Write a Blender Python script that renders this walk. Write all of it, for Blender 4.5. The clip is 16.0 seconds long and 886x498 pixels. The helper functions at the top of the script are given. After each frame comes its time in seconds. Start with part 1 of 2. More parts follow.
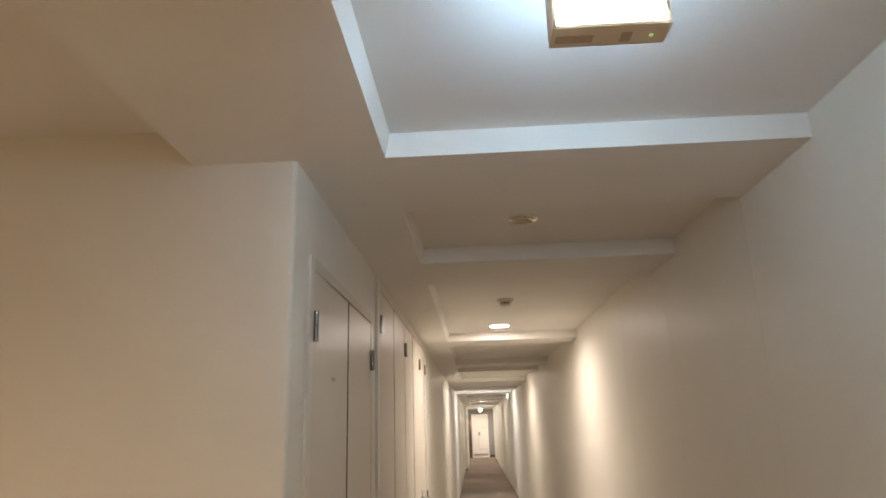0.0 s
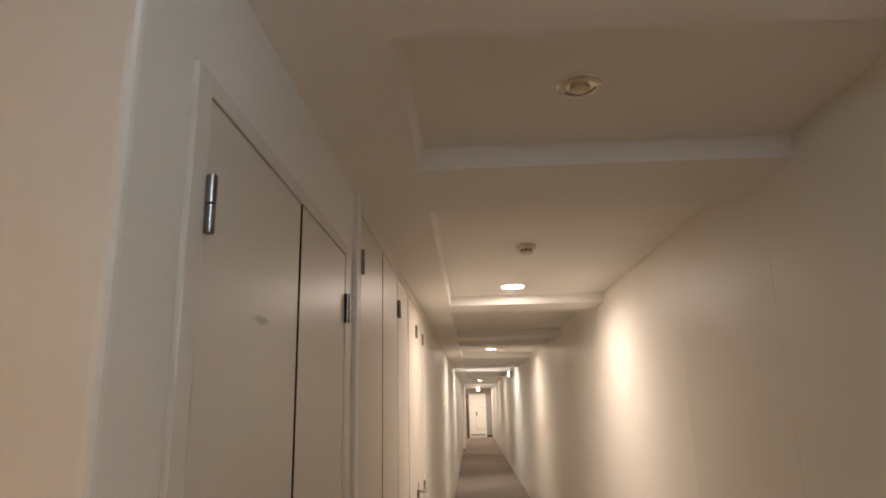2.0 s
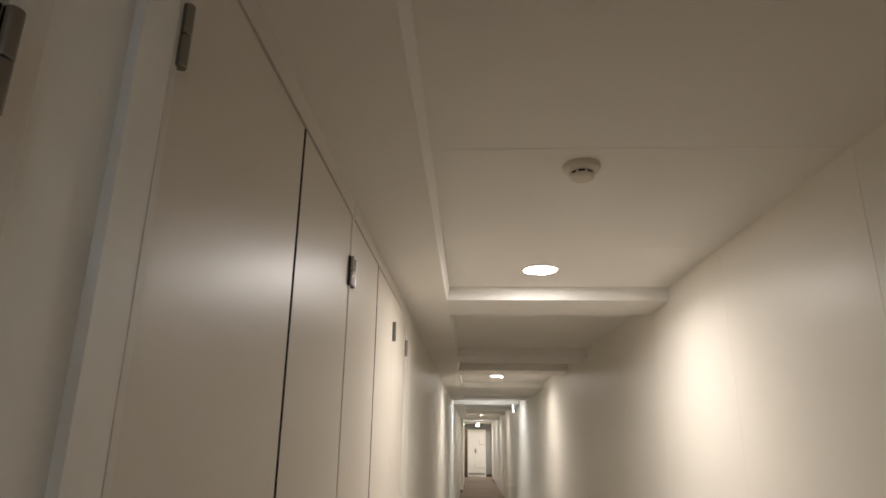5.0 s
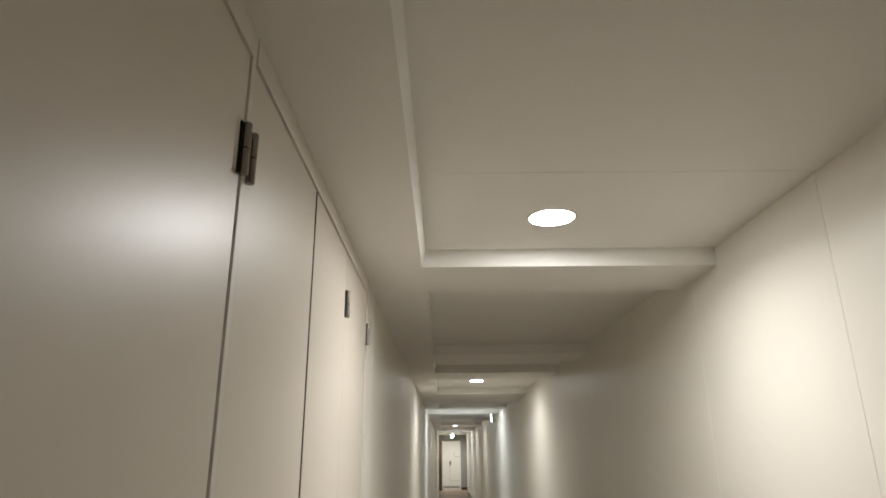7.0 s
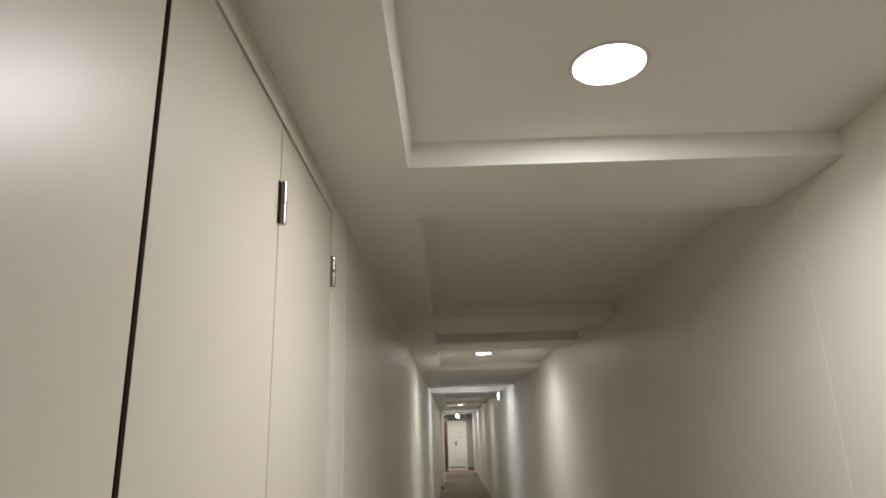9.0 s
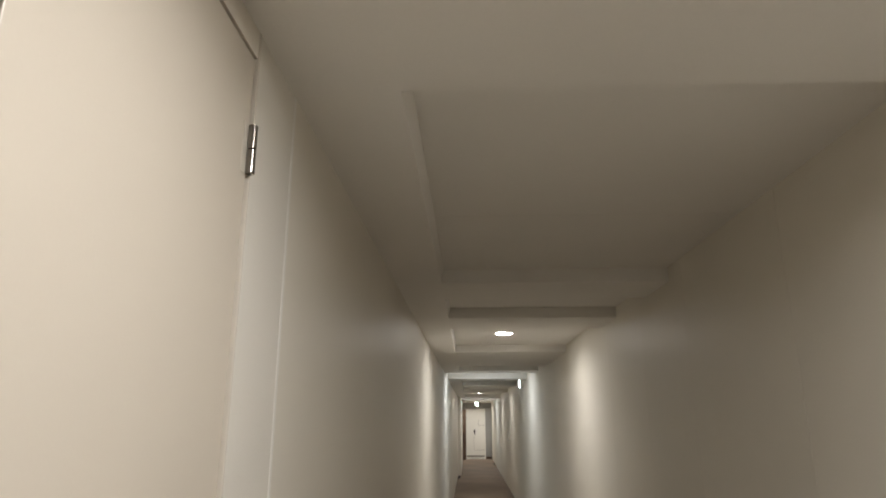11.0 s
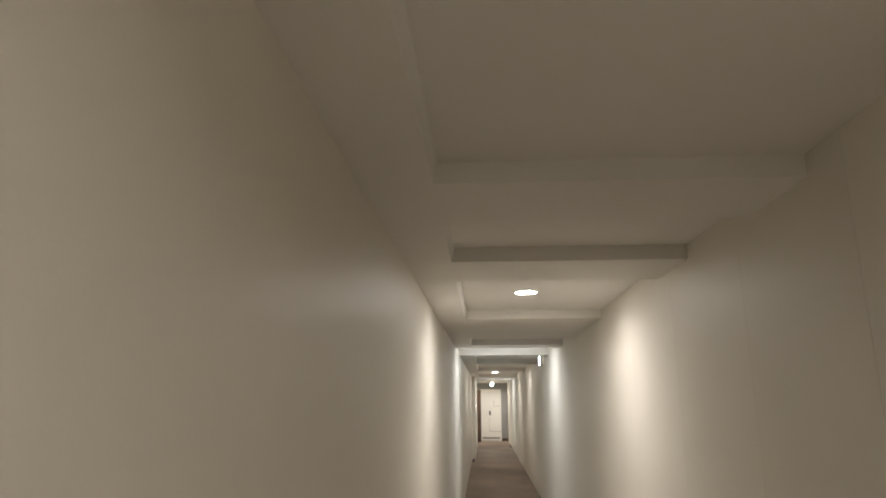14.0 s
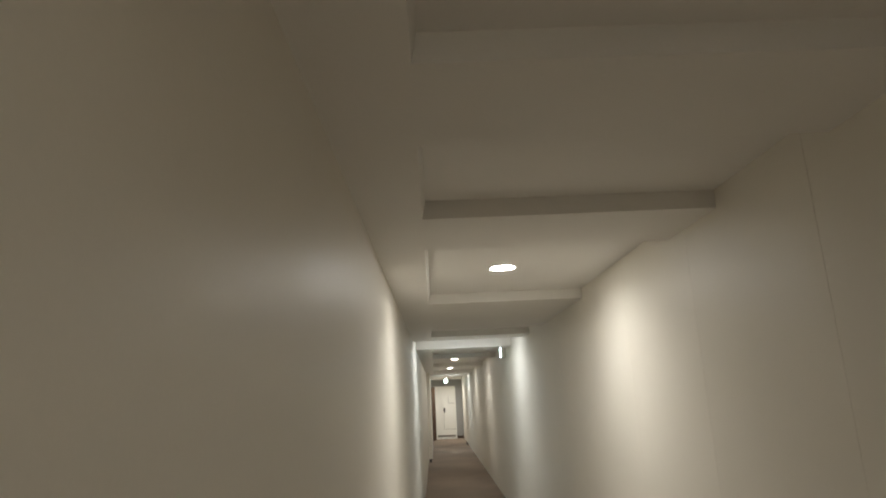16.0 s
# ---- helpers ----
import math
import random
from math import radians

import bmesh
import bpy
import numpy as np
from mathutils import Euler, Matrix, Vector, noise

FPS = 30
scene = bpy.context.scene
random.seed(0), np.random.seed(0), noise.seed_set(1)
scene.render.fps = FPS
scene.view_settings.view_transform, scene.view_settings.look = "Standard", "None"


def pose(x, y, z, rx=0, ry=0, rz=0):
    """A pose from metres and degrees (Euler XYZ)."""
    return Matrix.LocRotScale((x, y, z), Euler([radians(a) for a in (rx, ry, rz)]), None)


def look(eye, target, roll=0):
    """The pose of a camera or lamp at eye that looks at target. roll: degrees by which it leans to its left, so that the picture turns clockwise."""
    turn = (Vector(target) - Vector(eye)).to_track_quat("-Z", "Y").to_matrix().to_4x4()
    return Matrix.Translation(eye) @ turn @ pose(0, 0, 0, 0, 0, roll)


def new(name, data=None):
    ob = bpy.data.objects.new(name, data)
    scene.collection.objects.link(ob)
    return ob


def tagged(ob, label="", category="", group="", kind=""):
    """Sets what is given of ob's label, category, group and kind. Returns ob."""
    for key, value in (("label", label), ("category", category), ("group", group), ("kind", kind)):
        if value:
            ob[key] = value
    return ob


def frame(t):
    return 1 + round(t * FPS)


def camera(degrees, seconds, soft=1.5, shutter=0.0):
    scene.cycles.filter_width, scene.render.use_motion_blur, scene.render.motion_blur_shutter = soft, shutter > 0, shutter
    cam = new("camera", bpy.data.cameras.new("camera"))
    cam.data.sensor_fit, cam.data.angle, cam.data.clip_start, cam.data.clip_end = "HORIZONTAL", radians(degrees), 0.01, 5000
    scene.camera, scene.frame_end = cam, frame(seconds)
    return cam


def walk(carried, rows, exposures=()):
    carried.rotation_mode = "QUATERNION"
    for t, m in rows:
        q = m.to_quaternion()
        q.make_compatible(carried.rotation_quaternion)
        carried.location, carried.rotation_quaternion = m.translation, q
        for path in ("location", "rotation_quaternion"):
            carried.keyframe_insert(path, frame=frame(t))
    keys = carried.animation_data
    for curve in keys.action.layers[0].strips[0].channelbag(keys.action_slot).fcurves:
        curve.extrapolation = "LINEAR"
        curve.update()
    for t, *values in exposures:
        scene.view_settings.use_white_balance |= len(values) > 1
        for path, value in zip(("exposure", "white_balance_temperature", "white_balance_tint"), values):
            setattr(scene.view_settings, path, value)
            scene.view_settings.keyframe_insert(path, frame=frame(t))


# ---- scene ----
cam = camera(71.0, 16.0, 1.8)
PATH = [
    (0, (0.212, -0.095, 1.623), (0.131, 1.828, 2.165), -1.8),
    (0.5, (0.235, 0.121, 1.613), (0.181, 2.05, 2.139), -1.6),
    (1, (0.29, 0.369, 1.617), (0.191, 2.295, 2.145), 0.6),
    (1.5, (0.25, 0.566, 1.612), (0.08, 2.502, 2.085), 2.0),
    (2, (0.136, 0.782, 1.62), (0.06, 2.721, 2.102), -1.3),
    (2.5, (0.114, 1.003, 1.613), (0.086, 2.946, 2.087), -1.2),
    (3, (0.137, 1.251, 1.622), (0.097, 3.175, 2.166), -0.1),
    (3.2, (0.132, 1.353, 1.625), (0.067, 3.277, 2.166), 0.8),
    (5.3, (0.115, 2.296, 1.644), (0.023, 4.206, 2.229), 0.8),
    (5.5, (0.107, 2.378, 1.652), (0.014, 4.294, 2.219), 1.1),
    (6, (0.059, 2.585, 1.655), (0.055, 4.502, 2.225), -0.7),
    (6.5, (0.042, 2.775, 1.653), (0.093, 4.689, 2.23), -0.6),
    (7, (0.08, 3.003, 1.653), (0.083, 4.906, 2.269), -0.5),
    (7.5, (0.087, 3.195, 1.658), (0.018, 5.106, 2.243), 0.6),
    (8, (0.065, 3.389, 1.649), (0.073, 5.305, 2.223), -0.7),
    (8.5, (0.034, 3.583, 1.66), (0.053, 5.5, 2.227), -1.8),
    (9, (0.088, 3.772, 1.663), (0.086, 5.692, 2.223), -1.8),
    (9.2, (0.116, 3.849, 1.669), (0.061, 5.767, 2.243), -0.7),
    (11.3, (0.142, 4.582, 1.662), (0.057, 6.51, 2.184), 0.2),
    (11.5, (0.172, 4.661, 1.647), (0.079, 6.585, 2.183), 0.7),
    (12, (0.137, 4.913, 1.652), (-0.06, 6.838, 2.159), 1.5),
    (12.5, (0.102, 5.056, 1.656), (-0.061, 6.994, 2.124), 1.0),
    (13, (0.04, 5.217, 1.709), (-0.012, 7.162, 2.172), -3.2),
    (13.5, (0.09, 5.451, 1.642), (0.026, 7.395, 2.11), -0.7),
    (14, (0.151, 5.659, 1.669), (0.025, 7.599, 2.137), -0.0),
    (14.5, (0.129, 5.792, 1.665), (0.01, 7.737, 2.115), -0.6),
    (15, (0.035, 5.974, 1.666), (0.015, 7.914, 2.152), -1.0),
    (15.5, (0.004, 6.118, 1.666), (0.034, 8.061, 2.139), -0.2),
    (16, (0.026, 6.329, 1.662), (0.07, 8.275, 2.122), -2.7),
]
EXPOSURES = [
    (0.0, 1.8, 7300, 18.0), (1.0, 1.68, 7650, 23.0), (2.0, 1.69, 7600, 23.0), (3.2, 1.59, 7300, 21.0), (5.4, 1.45, 6530, 12.5), (7.0, 1.3, 6280, 9.5),
    (9.2, 1.0, 6230, 9.5), (11.4, 1.0, 6480, 11.5), (12.0, 1.53, 6530, 11.5), (12.5, 1.42, 6680, 15.5), (13.0, 1.45, 6780, 15.5), (14.0, 1.41, 6580, 12.5),
    (16.0, 1.2, 6480, 8.5),
]
walk(cam, [(t, look(eye, target, roll)) for t, eye, target, roll in PATH],
     EXPOSURES)

# ---- light ----
world = bpy.data.worlds.new("world")
scene.world = world
world.use_nodes = True
world.node_tree.nodes["Background"].inputs[0].default_value = (0.02, 0.022, 0.025, 1)
world.node_tree.nodes["Background"].inputs[1].default_value = 0.2
DOWNLIGHT = 48.0
DOWNLIGHT_BEAM = 4.2      # watts thrown down by each lamp
SIGN = 28.0
SIGN_BACK = 10.0
PANEL = 8.0
PANEL_BEAM = 5.2
WARM = (1.0, 0.97, 0.925)
LOBBY_WARM = (1.0, 0.83, 0.63)
DAYLIGHT = (0.88, 0.94, 1.0)
COOL = (0.74, 0.91, 1.0)

# ---- plan ----
XL, XW1, XR = -0.214, -0.2255, 1.098      # panelled wall, first cupboard's wall, opposite wall
ZS, ZC = 2.297, 2.366                    # soffit and coffer ceiling
XC = 0.018                               # edge of the coffers at their ceiling
XS = 0.005                               # the same edge at the soffit: it slopes
Y0, Y1 = -4.0, 32.0                      # lobby's back wall, end wall
YF = 1.385                               # lobby wall beside the first cupboard
# First coffer's unseen near end at -0.9 keeps the lobby lamp off its riser
COFFERS = [(-0.9, 1.395), (1.83, 2.52), (2.95, 5.21), (5.59, 7.43), (7.85, 8.53), (9.03, 10.7),
           (12.4, 13.25), (15.4, 17.3), (17.75, 20.4), (20.9, 24.2), (28.1, 31.6)]
DEEP = [(13.70, 15.0), (25.9, 27.4)]         # deep full-width recesses with a cool light


# ---- materials ----
def material(name, color, rough, metal=0.0, grain=60.0, vary=0.05, bump=0.08, dist=0.002, blotch=1.3, coat=0.0, lots=False, wave=0.0):
    m = bpy.data.materials.new(name)
    m.use_nodes = True
    nt = m.node_tree
    n, ln = nt.nodes, nt.links
    b = n["Principled BSDF"]
    b.inputs["Metallic"].default_value = metal
    b.inputs["Coat Weight"].default_value = coat
    co = n.new("ShaderNodeTexCoord")
    big = n.new("ShaderNodeTexNoise")
    big.inputs["Scale"].default_value, big.inputs["Detail"].default_value = blotch, 5
    fine = n.new("ShaderNodeTexNoise")
    fine.inputs["Scale"].default_value, fine.inputs["Detail"].default_value = grain, 4
    ln.new(co.outputs["Object"], big.inputs["Vector"])
    ln.new(co.outputs["Object"], fine.inputs["Vector"])
    add = n.new("ShaderNodeMath")
    add.operation = "MULTIPLY_ADD"
    add.inputs[1].default_value = 0.4
    ln.new(fine.outputs[0], add.inputs[0])
    ln.new(big.outputs[0], add.inputs[2])
    ramp = n.new("ShaderNodeMapRange")
    ramp.inputs["From Min"].default_value, ramp.inputs["From Max"].default_value = 0.35, 1.05
    ramp.inputs["To Min"].default_value, ramp.inputs["To Max"].default_value = 1 - vary * 1.5, 1 + vary
    ln.new(add.outputs[0], ramp.inputs[0])
    mix = n.new("ShaderNodeVectorMath")
    mix.operation = "SCALE"
    mix.inputs[0].default_value = color
    ln.new(ramp.outputs[0], mix.inputs["Scale"])
    ln.new(mix.outputs[0], b.inputs["Base Color"])
    if lots:
        info = n.new("ShaderNodeObjectInfo")
        sp = n.new("ShaderNodeMapRange")
        sp.inputs["To Min"].default_value, sp.inputs["To Max"].default_value = 0.985, 1.01
        ln.new(info.outputs["Random"], sp.inputs[0])
        mul = n.new("ShaderNodeVectorMath")
        mul.operation = "SCALE"
        ln.new(mix.outputs[0], mul.inputs[0])
        ln.new(sp.outputs[0], mul.inputs["Scale"])
        ln.new(mul.outputs[0], b.inputs["Base Color"])
    rr = n.new("ShaderNodeMapRange")
    rr.inputs["To Min"].default_value, rr.inputs["To Max"].default_value = rough * 0.88, min(1.0, rough * 1.12)
    ln.new(big.outputs[0], rr.inputs[0])
    ln.new(rr.outputs[0], b.inputs["Roughness"])
    if bump:
        bp = n.new("ShaderNodeBump")
        bp.inputs["Strength"].default_value, bp.inputs["Distance"].default_value = bump, dist
        ln.new(fine.outputs[0], bp.inputs["Height"])
        ln.new(bp.outputs[0], b.inputs["Normal"])
        if wave:
            sw = n.new("ShaderNodeTexNoise")
            sw.inputs["Scale"].default_value, sw.inputs["Detail"].default_value = 3.5, 2
            ln.new(co.outputs["Object"], sw.inputs["Vector"])
            b2 = n.new("ShaderNodeBump")
            b2.inputs["Strength"].default_value, b2.inputs["Distance"].default_value = wave, 0.012
            ln.new(sw.outputs[0], b2.inputs["Height"])
            ln.new(b2.outputs[0], bp.inputs["Normal"])
    return m


def glow(name, color, strength):
    m = bpy.data.materials.new(name)
    m.use_nodes = True
    b = m.node_tree.nodes["Principled BSDF"]
    b.inputs["Base Color"].default_value = (0.9, 0.9, 0.9, 1)
    b.inputs["Emission Color"].default_value = (*color, 1)
    b.inputs["Emission Strength"].default_value = strength
    return m


WALL = material("wall_covering", (0.79, 0.748, 0.66), 0.45, grain=130, vary=0.025, bump=0.25, dist=0.0012, lots=True, wave=0.35)
WHITE_WALL = material("white_wall_paint", (0.79, 0.758, 0.69), 0.46, grain=140, vary=0.025, bump=0.2, dist=0.0012, wave=0.3)
WALL_JOINT = material("wall_joint", (0.84, 0.805, 0.74), 0.7)
CEIL = material("ceiling_paint", (0.90, 0.88, 0.835), 0.75, grain=160, vary=0.03, bump=0.15, dist=0.001)
DOOR = material("door_paint", (0.66, 0.60, 0.51), 0.39, grain=220, vary=0.02, bump=0.04, dist=0.0006, wave=0.12)


def scuff(mat):
    """A copy of a paint with one greyish rubbed mark."""
    m = mat.copy()
    m.name = "scuffed_door_paint"
    n, ln = m.node_tree.nodes, m.node_tree.links
    b = n["Principled BSDF"]
    src = b.inputs["Base Color"].links[0].from_socket
    co = n.new("ShaderNodeTexCoord")
    mp = n.new("ShaderNodeMapping")
    mp.vector_type = "TEXTURE"
    mp.inputs["Location"].default_value = (-0.22, 1.833, 1.765)
    mp.inputs["Rotation"].default_value = (radians(2), 0, 0)
    mp.inputs["Scale"].default_value = (0.2, 0.042, 0.0080)
    ln.new(co.outputs["Object"], mp.inputs["Vector"])
    le = n.new("ShaderNodeVectorMath")
    le.operation = "LENGTH"
    ln.new(mp.outputs[0], le.inputs[0])
    ns = n.new("ShaderNodeTexNoise")
    ns.inputs["Scale"].default_value = 90
    ln.new(co.outputs["Object"], ns.inputs["Vector"])
    ad = n.new("ShaderNodeMath")
    ad.operation = "MULTIPLY_ADD"
    ad.inputs[1].default_value = 0.9
    ln.new(ns.outputs[0], ad.inputs[0])
    ln.new(le.outputs["Value"], ad.inputs[2])
    rg = n.new("ShaderNodeMapRange")
    rg.inputs["From Min"].default_value, rg.inputs["From Max"].default_value = 0.9, 1.65
    rg.inputs["To Min"].default_value, rg.inputs["To Max"].default_value = 0.9, 0.0
    ln.new(ad.outputs[0], rg.inputs[0])
    mx = n.new("ShaderNodeMix")
    mx.data_type = "RGBA"
    ln.new(rg.outputs[0], mx.inputs[0])
    ln.new(src, mx.inputs[6])
    mx.inputs[7].default_value = (0.33, 0.28, 0.23, 1)
    ln.new(mx.outputs[2], b.inputs["Base Color"])
    return m


SCUFFED = scuff(DOOR)
FRAME = material("frame_paint", (0.70, 0.65, 0.57), 0.45, grain=200, vary=0.02, bump=0.05, dist=0.0006)
GAP = material("dark_gap", (0.018, 0.015, 0.012), 0.95)
GASKET = material("brown_gasket", (0.022, 0.016, 0.011), 0.9)
GASKET.node_tree.nodes["Principled BSDF"].inputs["Specular IOR Level"].default_value = 0.05
GAP.node_tree.nodes["Principled BSDF"].inputs["Specular IOR Level"].default_value = 0.05
STEEL = material("brushed_steel", (0.27, 0.25, 0.225), 0.24, metal=1.0, grain=300, vary=0.06, bump=0.03, dist=0.0005)
CHROME = material("satin_chrome", (0.62, 0.60, 0.57), 0.22, metal=1.0, grain=200, vary=0.04, bump=0.0)
PLASTIC = material("ivory_plastic", (0.74, 0.69, 0.60), 0.45, grain=200, vary=0.02, bump=0.03)
RING = material("white_trim", (0.78, 0.76, 0.72), 0.45, grain=200, vary=0.02, bump=0.0)
CAULK = material("white_caulk", (0.84, 0.82, 0.77), 0.55, grain=90, vary=0.04, bump=0.1)
BLACK = material("black_plastic", (0.02, 0.02, 0.02), 0.4)
CARPET = material("brown_carpet", (0.25, 0.188, 0.138), 0.95, grain=420, vary=0.22, bump=0.9, dist=0.004, blotch=0.9)
BROWN = material("dark_wood", (0.09, 0.055, 0.035), 0.45, grain=40, vary=0.25, bump=0.1)
ENDWALL = material("grey_wall", (0.32, 0.315, 0.30), 0.7, vary=0.04)
FARDOOR = material("white_door_paint", (0.88, 0.86, 0.80), 0.35, vary=0.02, bump=0.03)
GREYMETAL = material("grey_metal", (0.35, 0.33, 0.30), 0.4, metal=0.6)
STONE = material("light_threshold", (0.68, 0.66, 0.60), 0.5, grain=90, vary=0.1)
REFLECTOR = material("lamp_reflector", (0.75, 0.70, 0.60), 0.25, metal=0.7, bump=0.0)
DULL_GLASS = material("unlit_diffuser", (0.70, 0.62, 0.48), 0.3, bump=0.0)
GREY_PRINT = material("grey_print", (0.47, 0.40, 0.33), 0.6, bump=0.0)
LAMP_GLOW = glow("downlight_glow", WARM, DOWNLIGHT)
SIGN_GLOW = glow("sign_glow", COOL, SIGN)
SIGN_TINT = glow("sign_tint", (0.25, 0.85, 0.62), 5.0)
PANEL_GLOW = glow("panel_glow", DAYLIGHT, PANEL)
BACK_GLOW = glow("rear_glow", (0.40, 0.70, 1.0), SIGN_BACK)
SIDE_GLOW = glow("side_sign_glow", COOL, 12.0)
FAR_GLOW = glow("far_sign_glow", (0.75, 1.0, 0.88), 5.0)
END_GLOW = glow("end_lamp_glow", (1.0, 0.93, 0.82), 25.0)
LOBBY_GLOW = glow("lobby_lamp_glow", LOBBY_WARM, DOWNLIGHT)
INDICATOR = glow("indicator_green", (0.25, 0.7, 0.2), 0.2)


# ---- mesh helpers ----
def box(bm, x0, x1, y0, y1, z0, z1, bevel=0.0):
    vs = [bm.verts.new((x, y, z)) for x in (x0, x1) for y in (y0, y1) for z in (z0, z1)]
    fs = [bm.faces.new([vs[i] for i in f]) for f in
          ((0, 1, 3, 2), (4, 6, 7, 5), (0, 4, 5, 1), (2, 3, 7, 6), (0, 2, 6, 4), (1, 5, 7, 3))]
    if bevel:
        es = list({e for f in fs for e in f.edges})
        bmesh.ops.bevel(bm, geom=es, offset=bevel, segments=2, profile=0.5, affect="EDGES")
    return bm


def lathe(bm, profile, n=40, at=(0, 0, 0), axis="z"):
    """Turns a list of (radius, height) round an axis."""
    rings = []
    for r, h in profile:
        ring = []
        for k in range(n):
            a = 2 * math.pi * k / n
            p = (r * math.cos(a), r * math.sin(a), h)
            if axis == "x":
                p = (h, r * math.cos(a), r * math.sin(a))
            if axis == "y":
                p = (r * math.cos(a), h, r * math.sin(a))
            ring.append(bm.verts.new(Vector(p) + Vector(at)))
        rings.append(ring)
    for a, b in zip(rings, rings[1:]):
        for k in range(n):
            bm.faces.new((a[k], a[(k + 1) % n], b[(k + 1) % n], b[k]))
    for ring in (rings[0], rings[-1]):
        bm.faces.new(ring)
    return bm


def mesh(name, bm, mat, smooth=False):
    bmesh.ops.recalc_face_normals(bm, faces=bm.faces[:])
    me = bpy.data.meshes.new(name)
    bm.to_mesh(me)
    bm.free()
    me.materials.append(mat)
    if smooth:
        me.shade_smooth()
        me.set_sharp_from_angle(angle=radians(35))
    return me


def part(name, bm, mat, parent, label="", smooth=False):
    ob = new(name, mesh(name, bm, mat, smooth))
    ob.parent = parent
    if label:
        ob["label"] = label
    return ob


def thing(name, label, category, group="", at=(0, 0, 0)):
    ob = new(name)
    ob.location = at
    ob.empty_display_size = 0.1
    return tagged(ob, label, category, group)


def structure(name, bm, mat, label, category):
    return tagged(new(name, mesh(name, bm, mat)), label, category, kind="structure")


def boxes(*rows, bevel=0.0):
    bm = bmesh.new()
    for r in rows:
        box(bm, *r, bevel=bevel)
    return bm


# ---- structure ----
structure("floor", boxes((-2.6, 1.4, Y0 - 0.2, Y1 + 0.2, -0.12, 0.0)), CARPET,
          "brown low-pile carpet along the corridor", "floor")

# ceiling: soffit strip along the cupboards, cross beams, raised coffers
cuts = [YF] + [v for d in DEEP for v in d] + [Y1 + 0.1]
rows = [(XW1 - 0.02, XS, a, b, ZS, 2.6) for a, b in zip(cuts[::2], cuts[1::2])]
rows += [(-0.50, XS, Y0 - 0.1, YF, ZS, 2.6), (-2.6, -0.50, Y0 - 0.1, YF + 0.02, 2.40, 2.6)]
rows += [(XW1 - 0.02, XR + 0.02, a, b, 2.53, 2.6) for a, b in DEEP]
ends = sorted([Y0 - 0.1, Y1 + 0.1] + [v for c in COFFERS + DEEP for v in c])
for a, b in zip(ends[::2], ends[1::2]):
    rows.append((XS, XR + 0.02, a, b, ZS, 2.6))
for a, b in COFFERS:
    seams = [v for v in (3.66, 4.54, 6.6) if a < v < b]
    for c, d in zip([a] + [v + 0.0012 for v in seams], [v - 0.0012 for v in seams] + [b]):
        rows.append((XC, XR + 0.02, c, d, ZC, 2.6))
bm = boxes(*rows)
for a, b in COFFERS:
    near, far = ([bm.verts.new((x, y, z)) for x, z in ((XS, ZS), (XC, ZC), (XC, 2.6), (XS, 2.6))] for y in (a, b))
    for k in range(4):
        bm.faces.new((near[k], near[(k + 1) % 4], far[(k + 1) % 4], far[k]))
    bm.faces.new(near)
    bm.faces.new(far)
structure("ceiling", bm, CEIL, "cream painted ceiling with shallow coffers between cross beams", "ceiling")

# opposite wall, clad in panels about 0.9 m wide
wall_right = structure("wall_east", boxes((XR + 0.0016, XR + 0.16, Y0 - 0.1, Y1 + 0.15, 0.0, 2.6)), WALL_JOINT,
                       "off-white corridor wall clad in tall panels", "wall")
wall_left = structure("wall_west", boxes((XL - 0.16, XL - 0.0016, 5.394, Y1 + 0.15, 0.0, 2.6)), WALL_JOINT,
                      "off-white corridor wall beyond the cupboards", "wall")
structure("wall_lobby_north", boxes((-2.6, XW1 - 0.16, YF, YF + 0.14, 0.0, 2.6)), WALL, "plain off-white lobby wall beside the corridor", "wall")
structure("wall_lobby_west", boxes((-2.75, -2.6, Y0 - 0.1, YF + 0.14, 0, 2.6)), WALL, "plain off-white lobby side wall", "wall")
structure("wall_lobby_south", boxes((-2.6, XR + 0.001, Y0 - 0.2, Y0, 0, 2.6)), WALL, "plain off-white lobby back wall", "wall")
bm = boxes((XW1 - 0.16, XW1, YF, 1.525, 0.0, ZS))
corner = [e for e in bm.edges if all(abs(v.co.x - XW1) < 1e-5 and abs(v.co.y - YF) < 1e-5 for v in e.verts)]
bmesh.ops.bevel(bm, geom=corner, offset=0.012, segments=3, profile=0.5, affect="EDGES")
structure("wall_corner", bm, WALL, "off-white wall corner with a rounded bead", "wall")
structure("wall_over_door", boxes((XW1 - 0.16, XW1, 1.525, 2.587, 2.085, ZS)), WHITE_WALL, "off-white wall above the first cupboard", "wall")
structure("wall_pier", boxes((XW1 - 0.16, XW1, 2.587, 2.72, 0.0, ZS)), WHITE_WALL, "narrow off-white pier between cupboards", "wall")
structure("wall_shaft", boxes((-0.62, -0.60, YF + 0.14, 5.45, 0, ZS)), WALL, "back wall of the service cupboards", "wall")

# end of the corridor
structure("wall_north", boxes((XL - 0.1, -0.01, Y1, Y1 + 0.14, 0, 2.5), (0.825, XR + 0.1, Y1, Y1 + 0.14, 0, 2.5), (-0.01, 0.825, Y1, Y1 + 0.14, 2.04, 2.5)),
          ENDWALL, "grey end wall of the corridor", "wall")
structure("pilaster", boxes((XL, -0.125, 24.2, 29.9, 0, ZS)), WALL, "off-white wall projection near the corridor end", "wall")
structure("baseboard", boxes((0.83, XR, Y1 - 0.012, Y1, 0, 0.10)), BROWN, "dark brown skirting at the end wall", "skirting")


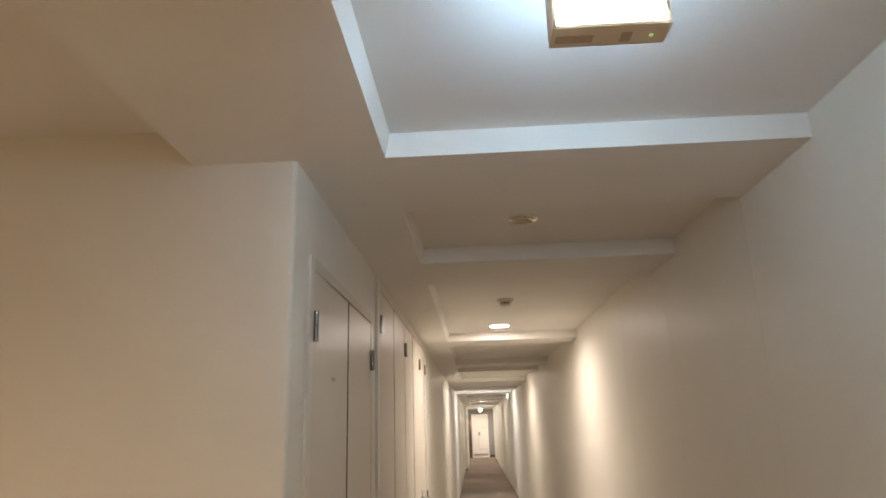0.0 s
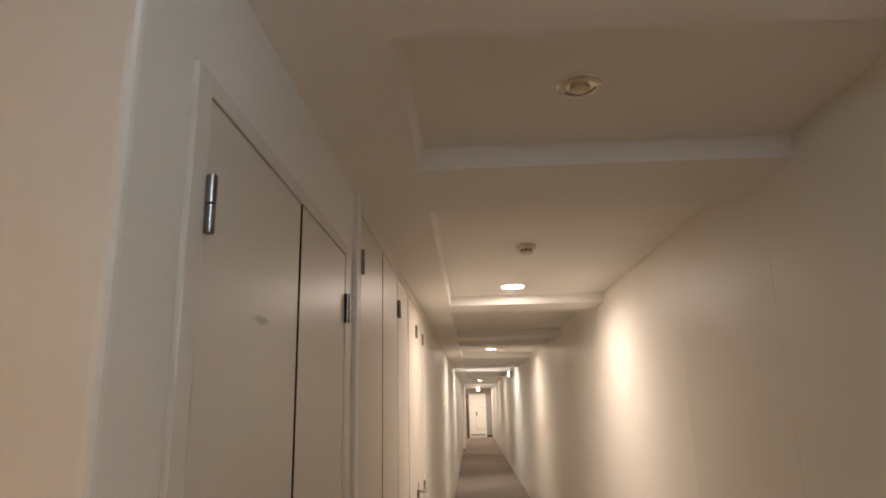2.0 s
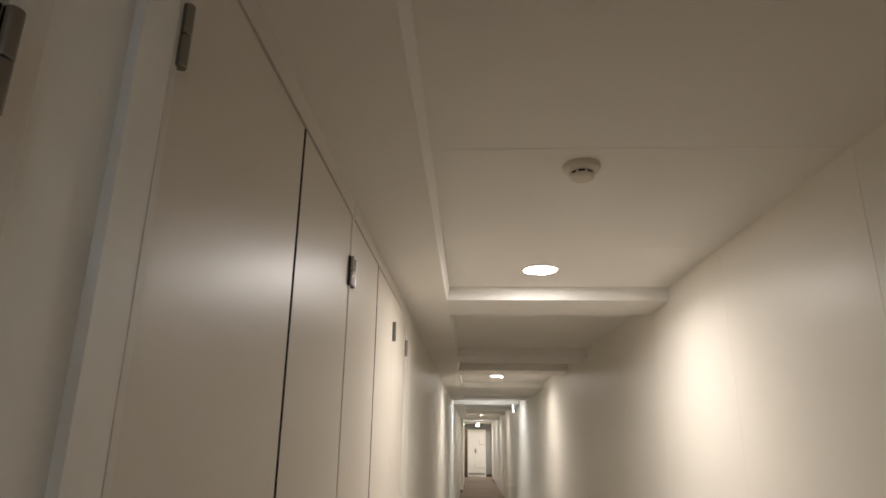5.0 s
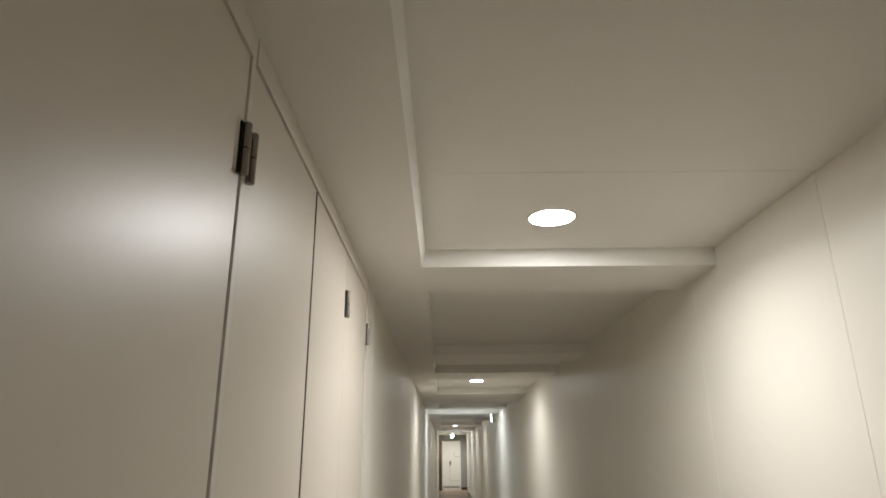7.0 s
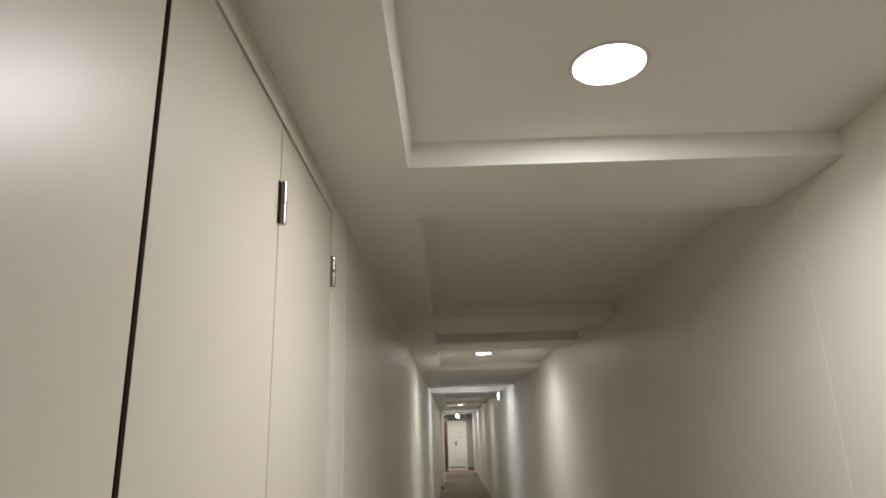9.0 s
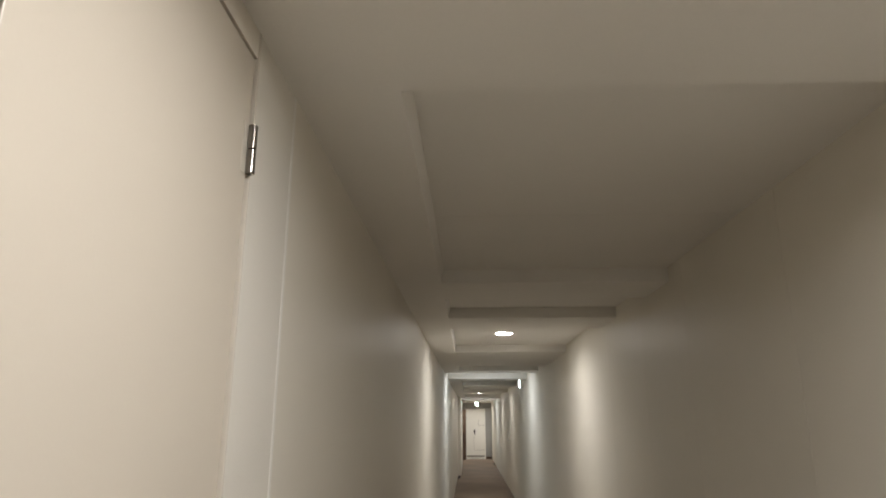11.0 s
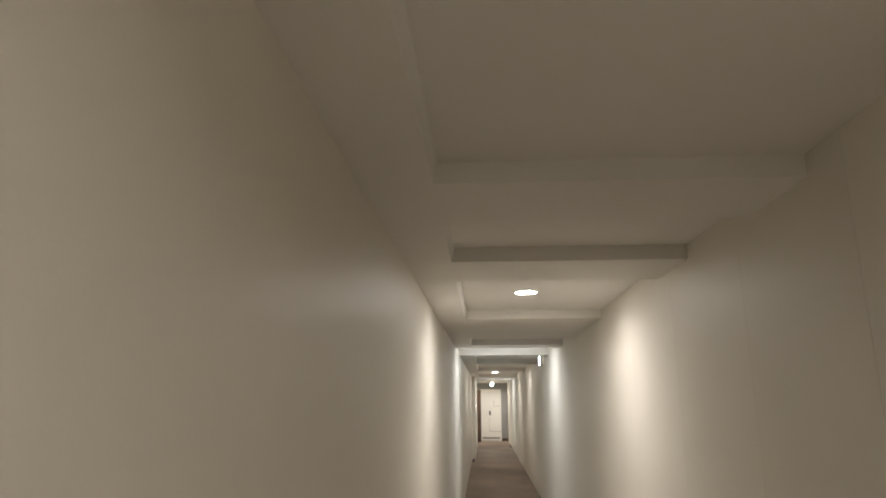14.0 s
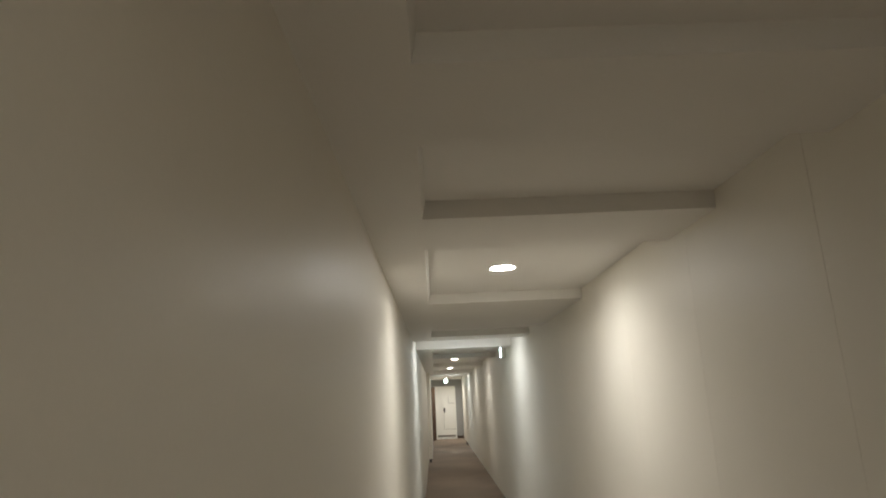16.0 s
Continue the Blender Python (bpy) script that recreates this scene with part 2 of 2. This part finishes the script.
# ---- cupboard doors ----
def hinge(parent, y, z, x, plate=1):
    """Two-knuckle steel lift-off hinge; plate: side of the leaf plate along the wall."""
    h = part("hinge", boxes((x, x + 0.0008, min(y, y + plate * 0.022), max(y, y + plate * 0.022), z - 0.042, z + 0.042)), FRAME, parent, "brushed steel hinge on a painted plate")
    if plate < 0 and y < 5:
        # raised near-black strip: its colour stands in for the hinge gap's shade
        part("slot", boxes((x, x + 0.004, y - 0.0115, y - 0.0068, z - 0.042, z + 0.042), bevel=0.0008), GAP, h, "raised dark strip painting in the shaded gap beside the knuckles")
    for z0, z1 in ((z - 0.042, z - 0.0004), (z + 0.0004, z + 0.042)):
        bm = bmesh.new()
        lathe(bm, [(0.0064, z0), (0.0074, z0 + 0.0012), (0.0074, z1 - 0.0012), (0.0064, z1)], 16, (x + 0.0078, y, 0))
        part("knuckle", bm, STEEL, h, smooth=True)
    return h


def leaf(parent, y0, y1, x, z1, hinge_y=None, side=1, hz=2.09, mat=None):
    d = part("door_leaf", boxes((x - 0.035, x, y0, y1, 0.02, z1), bevel=0.0015), mat or DOOR, parent)
    if hinge_y is not None:
        for z in (hz, 1.06, 0.22):
            hinge(d, hinge_y, z, x, side)
    return d


# first cupboard: lower head, narrow frame
XD = XW1 + 0.006
c1 = thing("cupboard", "cream steel double cupboard door in a narrow frame", "cupboard", "service cupboards", (XW1, 2.03, 0))


def keep(parent):
    """Cancels the offset of a thing's base for parts that are built in world places."""
    for o in parent.children:
        o.matrix_parent_inverse = Matrix.Translation(-parent.location)


part("frame", boxes((XW1 - 0.05, XD + 0.002, 1.527, 1.572, 0, 2.083), (XW1 - 0.05, XD + 0.002, 2.543, 2.585, 0, 2.083),
                    (XW1 - 0.05, XD + 0.002, 1.572, 2.543, 2.051, 2.083), bevel=0.0015), FRAME, c1)
part("backing", boxes((XW1 - 0.08, XW1 - 0.055, 1.53, 2.58, 0, 2.08)), GAP, c1)
part("gasket", boxes((XD - 0.03, XD + 0.0013, 2.0532, 2.0622, 0.02, 2.046)), GASKET, c1, "dark rubber gasket between the leaves")
leaf(c1, 1.576, 2.0530, XD, 2.047, 1.576, 1, 1.891, SCUFFED)
leaf(c1, 2.0625, 2.539, XD, 2.047, 2.542, -1, 1.891)
keep(c1)

# run of cupboards with heads up to the soffit, standing proud of the first wall
structure("wall_return", boxes((XW1, XL, 2.70, 2.762, 0, ZS), (XW1 - 0.1, XW1, 2.72, 2.762, 0, ZS)), WHITE_WALL, "painted return beside the tall cupboards", "wall")


def tall_cupboard(y0, y1, split, label, left_hinge, right_hinge, gap=0.002):
    c = thing("cupboard", label, "cupboard", "service cupboards", (XL, (y0 + y1) / 2, 0))
    x = XL - 0.004
    part("head_rail", boxes((XL - 0.05, XL, y0, y1, 2.2465, ZS), bevel=0.001), FRAME, c)
    part("backing", boxes((XL - 0.09, XL - 0.06, y0, y1, 0, 2.2465)), GAP, c)
    if split:
        part("gasket", boxes((x - 0.03, x + 0.0011, split - 0.0042, split + 0.0042, 0.02, 2.243)), GASKET, c, "dark rubber gasket between the leaves")
        leaf(c, y0 + gap, split - 0.0045, x, 2.244, left_hinge, 1, 2.08)
        leaf(c, split + 0.0045, y1 - 0.0015, x, 2.244, right_hinge, -1, 2.08)
    else:
        d = leaf(c, y0 + 0.0015, y1 - 0.0015, x, 2.244, right_hinge, -1, 2.08)
        yh = y0 + 0.075
        rose = part("lever_handle", boxes((x, x + 0.006, yh - 0.02, yh + 0.02, 0.98, 1.14), bevel=0.002), CHROME, d, "chrome lever handle on a long plate")
        bm = bmesh.new()
        lathe(bm, [(0.010, x + 0.004), (0.010, x + 0.045)], 18, (0, yh, 1.085), "x")
        box(bm, x + 0.038, x + 0.052, yh - 0.008, yh + 0.11, 1.077, 1.093, 0.004)
        part("lever", bm, CHROME, rose)
        bm = bmesh.new()
        lathe(bm, [(0.012, x + 0.004), (0.012, x + 0.016), (0.010, x + 0.018)], 18, (0, yh, 1.02), "x")
        part("cylinder", bm, CHROME, rose)
    keep(c)
    return c


structure("trim", boxes((XL - 0.06, XL + 0.001, 2.762, 2.776, 0, ZS), bevel=0.001), FRAME, "cream painted jamb of the tall cupboards", "trim")
tall_cupboard(2.7765, 3.840, 3.312, "tall cream double cupboard door next to the jamb", 2.777, 3.832, 0.006)
structure("trim.002", boxes((XL - 0.06, XL - 0.002, 3.844, 3.862, 0, ZS), bevel=0.001), FRAME, "cream painted mullion between the tall cupboards", "trim")
tall_cupboard(3.864, 4.866, 4.374, "tall cream double cupboard door in the middle of the run", 3.866, 4.862)
tall_cupboard(4.868, 5.386, None, "tall cream single cupboard door with lever handle", None, 5.382)
structure("trim.001", boxes((XL - 0.06, XL + 0.002, 5.386, 5.392, 0, ZS), bevel=0.001), FRAME, "cream painted jamb at the end of the cupboards", "trim")


# ---- lamps ----
def beam(at, radius, watts, color, spread=158):
    """The light that a lamp's diffuser throws downwards."""
    la = bpy.data.lights.new("beam", "AREA")
    la.shape, la.size = "DISK", radius * 2
    la.energy, la.color, la.spread = watts, color, radians(spread)
    ob = new("beam", la)
    ob.location = at
    return ob


def downlight(at, lit=True, r=0.072, light=None, color=WARM, watts=DOWNLIGHT_BEAM):
    x, y, z = at
    t = thing("downlight", "round recessed ceiling downlight, lit warm white" if lit else "round recessed ceiling downlight, switched off with cream rim",
              "ceiling lamp", "ceiling downlights", at)
    bm = bmesh.new()
    prof = [(r + 0.009, 0.0), (r + 0.008, -0.002), (r + 0.003, -0.0042), (r, -0.004), (r - 0.001, 0.0)]
    lathe(bm, prof, 48)
    if lit:
        part("rim", bm, RING, t, smooth=True)
        bm = bmesh.new()
        lathe(bm, [(r - 0.001, -0.0015), (r - 0.001, -0.0032), (r * 0.5, -0.0036), (0.004, -0.0038)], 48)
        part("diffuser", bm, light or LAMP_GLOW, t, "glowing round diffuser", smooth=True)
        beam((x, y, z - 0.007), r - 0.004, watts, color)
    else:
        part("rim", bm, CEIL, t, smooth=True)
        bm = bmesh.new()
        lathe(bm, [(r * 0.99, -0.003), (r * 0.74, -0.009), (r * 0.69, -0.009), (r * 0.66, -0.004)], 48)
        part("reflector", bm, REFLECTOR, t, smooth=True)
        bm = bmesh.new()
        lathe(bm, [(r * 0.44, -0.0035), (r * 0.40, -0.011), (r * 0.22, -0.015), (0.004, -0.016)], 32)
        # flat grey ring: its colour stands in for shade in the lamp's recess
        part("shade_ring", lathe(bmesh.new(), [(r * 0.66, -0.0030), (r * 0.66, -0.0036), (r * 0.45, -0.0036), (r * 0.45, -0.0030)], 40), GREYMETAL, t, "flat grey ring painting in the recess's shade")
        part("bulb", bm, DULL_GLASS, t, smooth=True)
    return t


downlight((0.425, 2.173, ZC), False, 0.056)
LAMPS = [(0.435, 4.88), (0.442, 9.83), (0.445, 18.95), (0.452, 22.95)]
for (x, y), watts in zip(LAMPS, (4.1, 3.5, 1.9, 1.9)):
    downlight((x, y, ZC), watts=watts)
downlight((0.455, 30.7, ZC), True, 0.04, END_GLOW, watts=9.0)
downlight((0.45, -1.5, ZS), light=LOBBY_GLOW, color=LOBBY_WARM, watts=5.0)
downlight((-1.5, -0.9, 2.40), light=LOBBY_GLOW, color=LOBBY_WARM, watts=5.0)


def panel_light(at):
    t = thing("ceiling_light", "square cool white ceiling light in a deep recess", "ceiling lamp", "recess lights", at)
    part("frame", boxes((-0.16, 0.16, -0.16, 0.16, -0.03, 0), bevel=0.003), RING, t)
    part("diffuser", boxes((-0.145, 0.145, -0.145, 0.145, -0.042, -0.0305), bevel=0.003), PANEL_GLOW, t, "glowing cool diffuser")
    beam((at[0], at[1], at[2] - 0.048), 0.14, PANEL_BEAM, DAYLIGHT)
    return t


for a, b in DEEP:
    panel_light((0.45, (a + b) / 2 - 0.1, 2.53))


def smoke_detector(at):
    t = thing("smoke_detector", "round ivory smoke detector with a dark slot", "smoke detector", at=at)
    part("base", lathe(bmesh.new(), [(0.052, 0), (0.052, -0.010), (0.048, -0.016), (0.036, -0.022)], 40), PLASTIC, t, smooth=True)
    part("slot", lathe(bmesh.new(), [(0.030, -0.021), (0.030, -0.030)], 32), BLACK, t, "dark sensing slot")
    for k in range(8):
        a = k * math.pi / 4 + 0.2
        bm = bmesh.new()
        box(bm, 0.028, 0.033, -0.003, 0.003, -0.031, -0.020)
        bm.transform(Matrix.Rotation(a, 4, "Z"))
        part("rib", bm, PLASTIC, t)
    part("cap", lathe(bmesh.new(), [(0.033, -0.030), (0.033, -0.036), (0.026, -0.042), (0.004, -0.044)], 40), PLASTIC, t, smooth=True)
    return t


smoke_detector((0.43, 3.77, ZC))


def exit_sign(at, w, h, d, yaw, label, both=False, lit=None):
    """Box sign that hangs from its top; its face looks to -y before it is turned."""
    t = thing("exit_sign", label, "exit sign", "exit signs", at)
    t.rotation_euler[2] = radians(yaw)
    part("housing", boxes((-w / 2, w / 2, 0.006, d, -h, 0), (-w / 2, w / 2, 0, 0.006, -h, -h + 0.006), (-w / 2, w / 2, 0, 0.006, -0.006, 0),
                          (-w / 2, -w / 2 + 0.006, 0, 0.006, -h + 0.006, -0.006), (w / 2 - 0.006, w / 2, 0, 0.006, -h + 0.006, -0.006)), PLASTIC, t)
    part("face", boxes((-w / 2 + 0.006, w / 2 - 0.006, 0.002, 0.0055, -h + 0.006, -0.006)), lit or SIGN_GLOW, t, "glowing white sign face")
    part("pictogram", boxes((-w * 0.14, w * 0.06, 0.0005, 0.0018, -h * 0.62, -h * 0.25), (w * 0.17, w * 0.20, 0.0005, 0.0018, -h * 0.78, -h * 0.25),
                            (w * 0.33, w * 0.35, 0.0005, 0.0018, -h * 0.7, -h * 0.25)), SIGN_TINT, t, "pale green shapes")
    if both:
        part("back_face", boxes((-w / 2 + 0.006, w / 2 - 0.006, d, d + 0.003, -h + 0.006, -0.006)), BACK_GLOW, t, "dimly glowing rear face")
    part("stem", boxes((-0.02, 0.02, d * 0.3, d * 0.7, 0, 0.035)), PLASTIC, t)
    part("label", boxes((-w * 0.46, -w * 0.14, d * 0.4, d * 0.75, -h - 0.0012, -h + 0.0005)), GREY_PRINT, t, "grey printed label")
    part("test_button", boxes((w * 0.1, w * 0.19, d * 0.35, d * 0.8, -h - 0.0012, -h + 0.0005)), GREY_PRINT, t, "grey test button")
    part("indicator", lathe(bmesh.new(), [(0.003, -h - 0.002), (0.003, -h)], 12, (w * 0.36, d * 0.55, 0)), INDICATOR, t, "tiny green indicator")
    return t


exit_sign((0.425, 0.66, ZC - 0.035), 0.165, 0.185, 0.047, 0, "lit exit sign in an ivory box under the ceiling", True)
exit_sign((1.025, 15.72, ZC - 0.02), 0.17, 0.17, 0.070, -90, "lit exit sign on the corridor wall seen edge on", lit=SIDE_GLOW)
exit_sign((0.46, 31.4, ZC - 0.06), 0.14, 0.15, 0.05, 0, "small lit exit sign above the far door", lit=FAR_GLOW)

# ---- far door ----
fd = thing("door", "white flat door closing the corridor, black handle", "door", at=(0.41, Y1, 0))
FX0, FX1, FY = 0.02, 0.795, Y1 + 0.02
part("frame", boxes((FX0 - 0.03, FX0, Y1 - 0.01, Y1 + 0.1, 0, 2.04), (FX1, FX1 + 0.03, Y1 - 0.01, Y1 + 0.1, 0, 2.04), (FX0, FX1, Y1 - 0.01, Y1 + 0.1, 2.006, 2.04)), FARDOOR, fd)
panel = part("door_leaf", boxes((FX0, FX1, FY, FY + 0.04, 0.02, 2.004), bevel=0.002), FARDOOR, fd)
part("kick_plate", boxes((FX0 + 0.03, FX1 - 0.03, FY - 0.003, FY + 0.001, 0.07, 0.15)), GREYMETAL, panel, "grey metal kick plate")
h = part("handle", boxes((0.34, 0.39, FY - 0.008, FY, 1.0, 1.19), (0.35, 0.38, FY - 0.05, FY - 0.008, 1.09, 1.12), (0.31, 0.38, FY - 0.06, FY - 0.045, 1.09, 1.12), bevel=0.002), BLACK, panel, "black lever handle")
part("notice_frame", boxes((0.53, 0.78, FY - 0.02, FY, 1.36, 1.375), (0.525, 0.537, FY - 0.02, FY, 1.375, 1.60)), GREYMETAL, panel, "grey wire notice holder")
part("inset_line", boxes((0.35, 0.78, FY - 0.003, FY + 0.001, 0.36, 0.372), (0.33, 0.338, FY - 0.003, FY + 0.001, 0.36, 0.95)), GREYMETAL, panel)
keep(fd)
structure("threshold", boxes((FX0, FX1, Y1 - 0.16, Y1 + 0.02, 0.0, 0.012)), STONE, "pale threshold in front of the far door", "threshold")

sd = thing("side_door", "dark brown wooden door standing beside the end wall", "door", at=(XL, 31.0, 0))
part("door_leaf", boxes((XL + 0.001, XL + 0.22, 31.2, 31.245, 0.01, 2.0), bevel=0.002), BROWN, sd)
part("hinge_stile", boxes((XL, XL + 0.03, 31.245, 31.3, 0.0, 2.05)), BROWN, sd)
keep(sd)


def door_stop(x, y, s):
    t = thing("door_stop", "small black rubber door stop at the wall foot", "door stop", "door stops", (x, y, 0))
    part("foot", boxes((-0.03, 0.03, -0.03, 0.03, 0, 0.02), bevel=0.003), BLACK, t)
    part("buffer", lathe(bmesh.new(), [(0.024, 0.02), (0.026, 0.04), (0.022, 0.07), (0.012, 0.08)], 20), BLACK, t, smooth=True)
    return t


door_stop(XL + 0.05, 23.3, 1)
door_stop(XR - 0.05, 28.6, -1)


# ---- wall panels ----
def panels(parent, xf, out, cuts, z0=0.0, z1=2.5, mat=None):
    """Thin cladding sheets between the cuts; xf: face, out: the way towards the corridor."""
    made = {}
    for a, b in zip(cuts, cuts[1:]):
        w = round(b - a - 0.0013, 4)
        if w not in made:
            bm = bmesh.new()
            x0, x1 = sorted((0.0, -out * 0.0014))
            box(bm, x0, x1, 0, w, z0, z1)
            edges = [e for e in bm.edges if abs(e.verts[0].co.z - e.verts[1].co.z) > 1 and abs(e.verts[0].co.x) < 1e-4]
            bmesh.ops.bevel(bm, geom=edges, offset=0.0008, segments=2, profile=0.5, affect="EDGES")
            made[w] = mesh("panel", bm, mat or WALL)
        ob = new("panel", made[w])
        ob.location = (xf, a + 0.00065, 0)
        ob.parent = parent


right = [Y0, -2.65, -1.75, -0.85, 0.05, 0.95, 1.85, 2.755, 3.66, 4.555, 5.455, 6.355, 7.25, 7.97, 8.84]
while right[-1] < 31.0:
    right.append(right[-1] + 0.9)
panels(wall_right, XR, -1, right + [Y1])
panels(wall_left, XL, 1, [5.393, 5.61], mat=WHITE_WALL)
panels(wall_left, XL, 1, [5.61, 14.35, 24.2, Y1])
structure("trim.003", boxes((XL - 0.001, XL + 0.0009, 5.604, 5.616, 0, ZS), bevel=0.0004), CAULK, "pale caulk line between two wall panels", "trim")
structure("trim.004", boxes((XR - 0.0008, XR + 0.001, 5.4525, 5.4575, 0, ZS), bevel=0.0003), CAULK, "pale caulk line between two wall panels", "trim")
